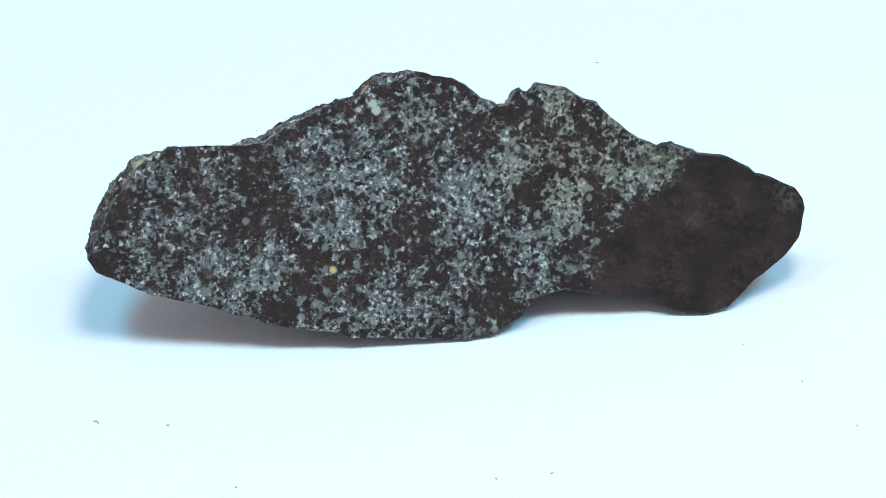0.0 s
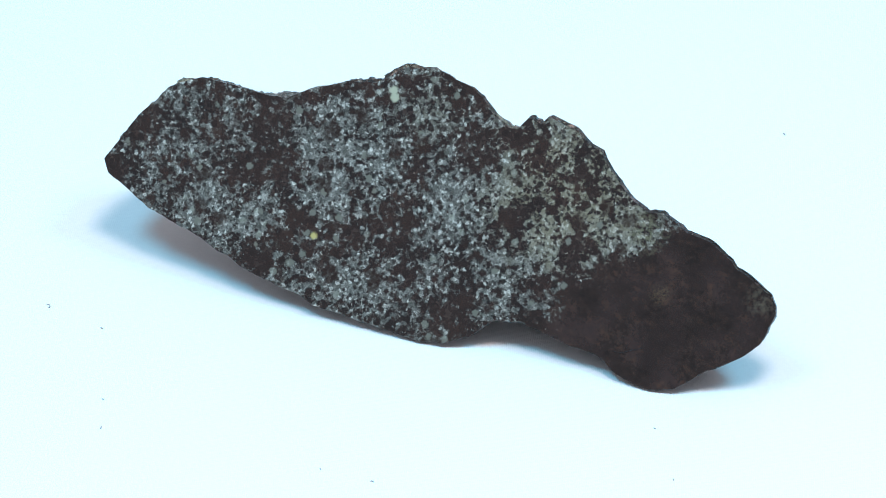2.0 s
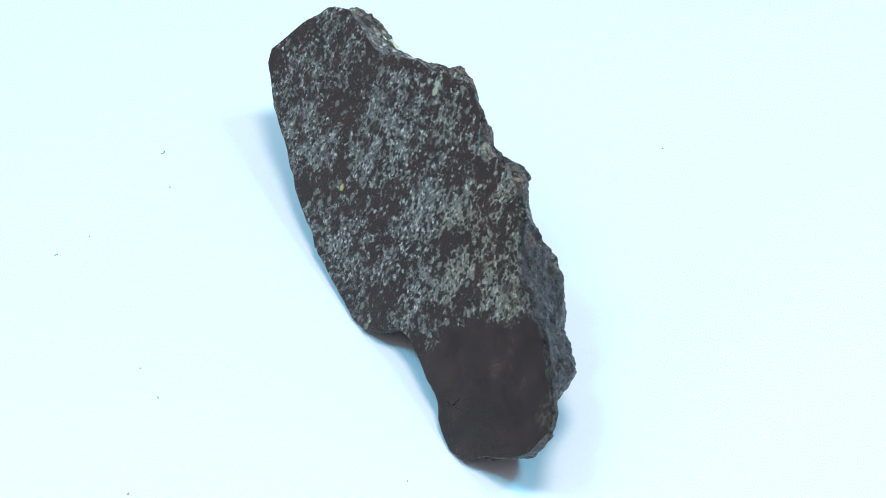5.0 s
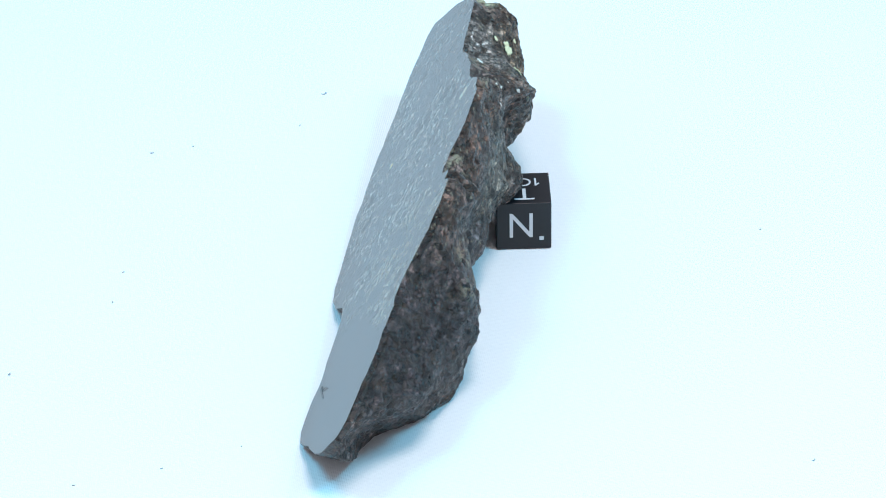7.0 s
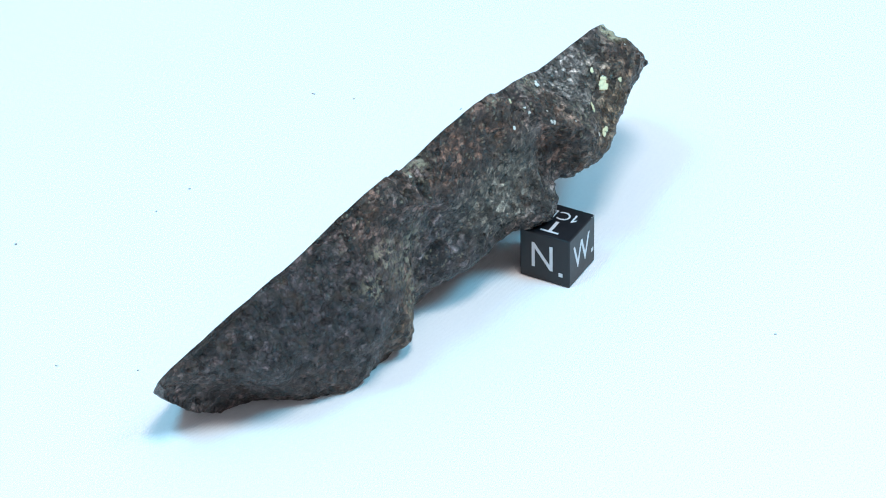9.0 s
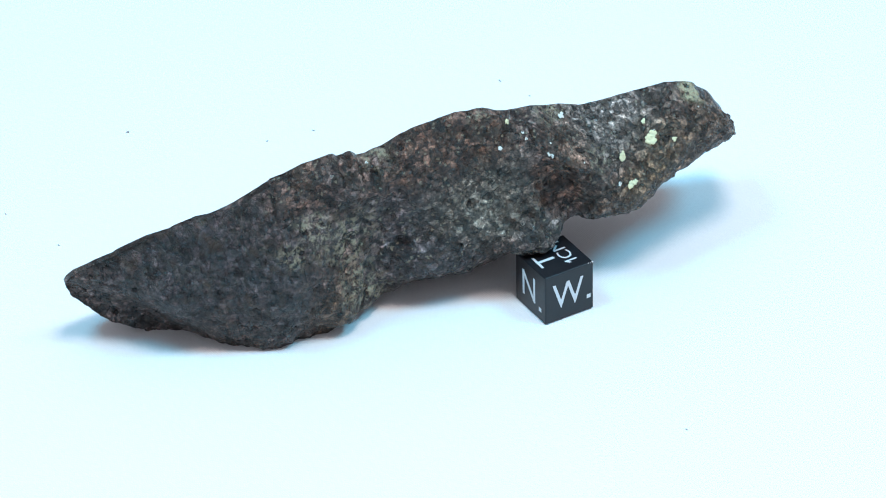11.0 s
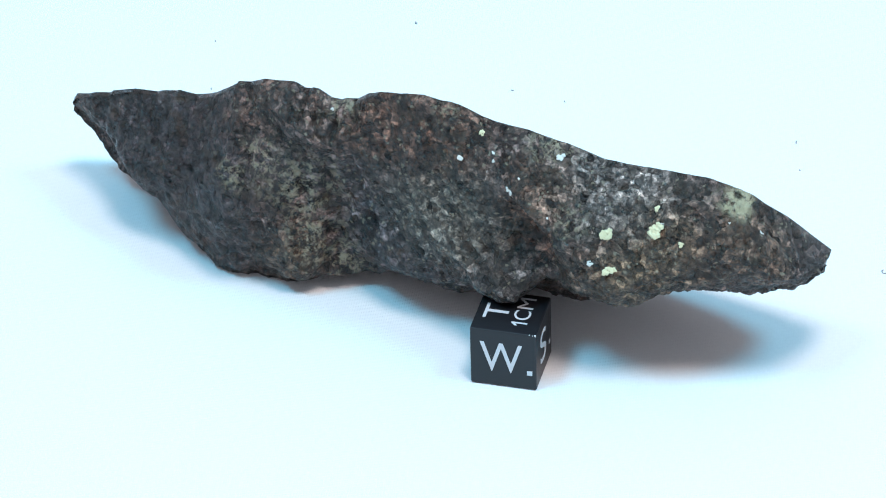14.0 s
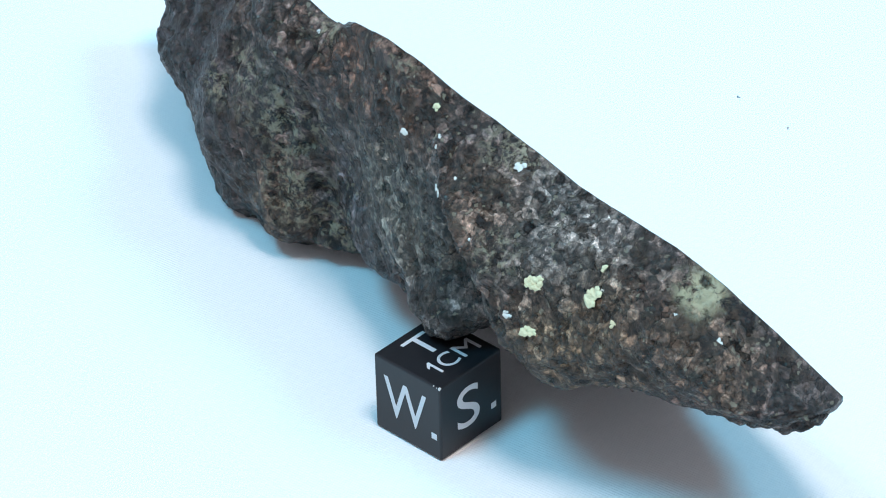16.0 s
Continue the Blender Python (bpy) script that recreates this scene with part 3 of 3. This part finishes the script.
def stone_slab():
    stone = new("stone_slab")
    stone.matrix_world = STONE
    tagged(stone, "dark brown stony meteorite slab with a sawn speckled face, leaning on a small cube", "stone")
    cols, rows = 600, 150
    us = [-6.645 + (5.915 + 6.645) * k / cols for k in range(cols + 1)]
    smooth = np.array([section(u, rows + 1) for u in us])
    across = np.cross(np.gradient(smooth, axis=0), np.gradient(smooth, axis=1))
    across /= np.linalg.norm(across, axis=2, keepdims=True) + 1e-12
    if across[cols // 2, rows // 2, 2] < 0:
        across = -across
    shape = [[crust_point(Vector(smooth[i, k]), Vector(across[i, k])) for k in range(rows + 1)] for i in range(cols + 1)]
    bm = bmesh.new()
    grid = [[bm.verts.new((-p.x * CM, p.y * CM, p.z * CM)) for p in line] for line in shape]
    for a, b in zip(grid, grid[1:]):
        for k in range(rows):
            bm.faces.new((a[k], a[k + 1], b[k + 1], b[k]))
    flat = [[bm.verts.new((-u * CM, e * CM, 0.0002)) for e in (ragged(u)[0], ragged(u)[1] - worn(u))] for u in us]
    for i in range(cols):
        bm.faces.new((flat[i][0], flat[i + 1][0], flat[i + 1][1], flat[i][1]))
        bm.faces.new((flat[i][0], grid[i][0], grid[i + 1][0], flat[i + 1][0]))
        bm.faces.new((flat[i][1], flat[i + 1][1], grid[i + 1][rows], grid[i][rows]))
    for i in (0, cols):
        bm.faces.new([flat[i][0], *grid[i], flat[i][1]])
    bmesh.ops.recalc_face_normals(bm, faces=bm.faces)
    crust = part("crust", bm, CRUST, stone, "rough weathered brown-grey crust with pits and pale veins")
    for p in crust.data.polygons:
        p.use_smooth = len(p.vertices) == 4 and abs(p.normal.z) < 0.999
    bm = bmesh.new()
    up = 12
    front, back_side = [], []
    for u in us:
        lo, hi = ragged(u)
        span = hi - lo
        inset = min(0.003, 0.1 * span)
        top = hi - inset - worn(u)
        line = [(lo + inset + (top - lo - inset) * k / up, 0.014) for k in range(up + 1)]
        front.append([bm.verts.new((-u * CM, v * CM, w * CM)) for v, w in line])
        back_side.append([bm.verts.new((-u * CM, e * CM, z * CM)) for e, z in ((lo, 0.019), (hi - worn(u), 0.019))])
    for i in range(cols):
        for k in range(up):
            bm.faces.new((front[i][k], front[i + 1][k], front[i + 1][k + 1], front[i][k + 1]))
        bm.faces.new((back_side[i][0], back_side[i + 1][0], front[i + 1][0], front[i][0]))
        bm.faces.new((front[i][up], front[i + 1][up], back_side[i + 1][1], back_side[i][1]))
        bm.faces.new((back_side[i][0], back_side[i][1], back_side[i + 1][1], back_side[i + 1][0]))
    bmesh.ops.recalc_face_normals(bm, faces=bm.faces)
    part("cut_face", bm, CUT, stone, "flat sawn face of grey and brown speckled chondrite with a dark smooth end")
    bm = bmesh.new()
    strands = (((3.25, -2.33), (3.4, -2.33), (3.55, -2.26), (3.75, -2.18)), ((3.45, -2.29), (3.48, -2.20), (3.52, -2.10)))
    for strand in strands:
        rings = []
        for (u, v), bend in zip(strand, (0, 0.012, 0.012, 0)):
            rings.append([bm.verts.new((-u * CM, (v + 0.005 * math.cos(a)) * CM, (0.009 - bend + 0.005 * math.sin(a)) * CM)) for a in (0, 1.57, 3.14, 4.71)])
        for p, q in zip(rings, rings[1:]):
            for j in range(4):
                bm.faces.new((p[j], q[j], q[(j + 1) % 4], p[(j + 1) % 4]))
    bmesh.ops.recalc_face_normals(bm, faces=bm.faces)
    part("hair", bm, BLACK, stone, "fine dark hair caught on the sawn face")
    rng = random.Random(11)
    places = np.array([[tuple(p) for p in line] for line in shape])
    for u, v, w, size, which in GROWTHS:
        i, k = np.unravel_index(((places - (u, v, w)) ** 2).sum(2).argmin(), places.shape[:2])
        mineral(stone, shape[i][k], Vector(across[i, k]), size, (YELLOW, CHALK)[which], rng)
    return stone


# ---- scale cube ----
def letter_mesh(text):
    curve = bpy.data.curves.new("letter", "FONT")
    curve.body, curve.size, curve.align_x, curve.align_y = text, 1.0, "LEFT", "BOTTOM_BASELINE"
    curve.extrude = 0.0
    holder = bpy.data.objects.new("letter", curve)
    scene.collection.objects.link(holder)
    bpy.context.view_layer.update()
    me = bpy.data.meshes.new_from_object(holder.evaluated_get(bpy.context.evaluated_depsgraph_get()))
    bpy.data.objects.remove(holder)
    bm = bmesh.new()
    bm.from_mesh(me)
    bpy.data.meshes.remove(me)
    lo = Vector([min(v.co[i] for v in bm.verts) for i in range(3)])
    hi = Vector([max(v.co[i] for v in bm.verts) for i in range(3)])
    return bm, lo, hi


def printed(parent, name, text, face, x0, x1, y0, y1):
    """A printed sign on a face of the cube, filling the box x0..x1, y0..y1 (cm from the face's lower left corner)."""
    if text == "1":
        # figure with a plain flag
        bm = bmesh.new()
        width, height = x1 - x0, y1 - y0
        outline = ((0.52, 0.0), (0.86, 0.0), (0.86, 1.0), (0.60, 1.0), (0.0, 0.74), (0.0, 0.58), (0.52, 0.74))
        bm.faces.new([bm.verts.new(((x0 + x * width - 0.5) * CM, (y0 + y * height - 0.5) * CM, 0.5 * CM + 0.00003)) for x, y in outline])
    elif text:
        bm, lo, hi = letter_mesh(text)
        for v in bm.verts:
            v.co.x = (x0 + (v.co.x - lo.x) / (hi.x - lo.x) * (x1 - x0) - 0.5) * CM
            v.co.y = (y0 + (v.co.y - lo.y) / (hi.y - lo.y) * (y1 - y0) - 0.5) * CM
            v.co.z = 0.5 * CM + 0.00003
    else:
        bm = bmesh.new()
        corners = [bm.verts.new(((x - 0.5) * CM, (y - 0.5) * CM, 0.5 * CM + 0.00003)) for x, y in ((x0, y0), (x1, y0), (x1, y1), (x0, y1))]
        bm.faces.new(corners)
    out = bmesh.ops.extrude_face_region(bm, geom=bm.faces[:])
    bmesh.ops.translate(bm, verts=[g for g in out["geom"] if isinstance(g, bmesh.types.BMVert)], vec=(0, 0, -0.00006))
    bmesh.ops.recalc_face_normals(bm, faces=bm.faces)
    bm.transform(face)
    return part(name, bm, WHITE, parent, "white printed mark")


def side(turn):
    return Matrix.Translation((0, 0, 0.5 * CM)) @ pose(0, 0, 0, 0, 0, turn) @ pose(0, 0, 0, 90, 0, 0)


def scale_cube():
    cube = new("scale_cube")
    cube.matrix_world = CUBE
    tagged(cube, "black one centimetre scale cube with white letters, propping the stone slab", "scale cube")
    bm = bmesh.new()
    bmesh.ops.create_cube(bm, size=1 * CM)
    bmesh.ops.bevel(bm, geom=bm.edges[:], offset=0.025 * CM, segments=3, affect="EDGES", profile=0.5)
    bmesh.ops.translate(bm, verts=bm.verts, vec=(0, 0, 0.5 * CM))
    body = part("body", bm, BLACK, cube)
    north, west, south = side(0), side(90), side(180)
    printed(cube, "letter", "N", north, 0.24, 0.66, 0.26, 0.78)
    printed(cube, "dot", "", north, 0.78, 0.86, 0.19, 0.27)
    printed(cube, "letter", "W", west, 0.15, 0.79, 0.26, 0.78)
    printed(cube, "dot", "", west, 0.86, 0.94, 0.26, 0.34)
    printed(cube, "letter", "S", south, 0.27, 0.63, 0.24, 0.79)
    printed(cube, "dot", "", south, 0.82, 0.90, 0.26, 0.34)
    top = Matrix.Translation((0, 0, 0.5 * CM)) @ pose(0, 0, 0, 0, 0, 180)
    printed(cube, "letter", "T", top, 0.30, 0.66, 0.52, 0.88)
    printed(cube, "letter", "1", top, 0.19, 0.29, 0.19, 0.43)
    printed(cube, "letter", "C", top, 0.34, 0.57, 0.185, 0.435)
    printed(cube, "letter", "M", top, 0.62, 0.89, 0.19, 0.43)
    rng = random.Random(4)
    for x, y, z, size in ((0.485, 0.485, 0.985, 0.018), (0.49, 0.40, 0.99, 0.010), (0.492, 0.45, 0.985, 0.008)):
        bm = bmesh.new()
        bmesh.ops.create_icosphere(bm, subdivisions=2, radius=size * CM)
        for v in bm.verts:
            v.co *= 0.8 + 0.4 * rng.random()
        bmesh.ops.translate(bm, verts=bm.verts, vec=(x * CM, y * CM, z * CM))
        part("chip", bm, CHIP, cube, "pale chipped spot on the edge")
    return cube


CUBE = pose(1.977 * CM, 1.567 * CM, 0.0001)


# ---- lint on the cloth ----
def lint_fibre(x, y, length, turn, curl, thick=0.010):
    """A curled fibre lying on the cloth; cm."""
    bm = bmesh.new()
    n, sides = 14, 5
    rings = []
    px, py, a = -length / 2, 0.0, -curl / 2
    for k in range(n + 1):
        r = thick * (0.4 + 0.6 * math.sin(math.pi * (0.1 + 0.8 * k / n)))
        rings.append([bm.verts.new(((px - math.sin(a) * r * math.cos(b)) * CM, (py + math.cos(a) * r * math.cos(b)) * CM, (thick * 1.1 + r * math.sin(b)) * CM))
                      for b in (2 * math.pi * j / sides for j in range(sides))])
        px += math.cos(a) * length / n
        py += math.sin(a) * length / n
        a += curl / n * (1 + 1.5 * math.sin(k * 0.9))
    for p, q in zip(rings, rings[1:]):
        for j in range(sides):
            bm.faces.new((p[j], q[j], q[(j + 1) % sides], p[(j + 1) % sides]))
    bm.faces.new(rings[0]), bm.faces.new(rings[-1])
    bmesh.ops.recalc_face_normals(bm, faces=bm.faces)
    ob = part("lint_fibre", bm, LINT, smooth=True)
    base = pose(x * CM, y * CM, cloth_height(x * CM, y * CM), 0, 0, turn)
    ob.matrix_world = base
    tagged(ob, "tiny grey lint fibre lying on the white cloth", "lint", "lint on the cloth")
    return ob


TURNING = []


def build():
    table_top()
    TURNING.append(turntable_cloth())
    TURNING.append(stone_slab())
    TURNING.append(scale_cube())
    for row in FIBRES:
        TURNING.append(lint_fibre(*row))


FIBRES = [(-1.6, 6.6, 0.16, 20, 3.0), (-2.1, 5.46, 0.06, 70, 0.6), (-4.9, 4.65, 0.08, 0, 1.2), (-5.3, 0.72, 0.05, 30, 0.5),
          (-7.17, -2.3, 0.05, 50, 0.4, 0.018), (6.33, 1.48, 0.05, 10, 1.5), (-5.46, -0.2, 0.06, 80, 1.4), (-4.44, -5.1, 0.05, 15, 0.8),
          (-3.1, -4.56, 0.04, 60, 0.5), (6.53, -5.42, 0.08, 35, 2.0), (-5.9, -5.48, 0.05, 0, 0.7), (-4.12, 4.84, 0.04, 45, 0.5)]

build()


def table_turn(t):
    """How far the turntable has turned, clockwise seen from above, in degrees."""
    drift = np.interp(t, (0, .5, 1, 2, 2.5, 3, 4.2, 6.4, 7, 8, 9.2, 11.4, 12, 13, 14, 15, 16),
                      (.16, .13, 0, .25, .18, -.1, -.12, .17, -.06, -.12, -.16, .13, -.15, -.03, .03, .04, .07))
    return 15.2766 * t - 108.183 + float(drift)


def motions():
    steps = [k * 0.5 for k in range(33)]
    for ob in TURNING:
        rest = ob.matrix_world.copy()
        walk(ob, [(t, pose(0, 0, 0, 0, 0, -table_turn(t)) @ rest) for t in steps])


motions()
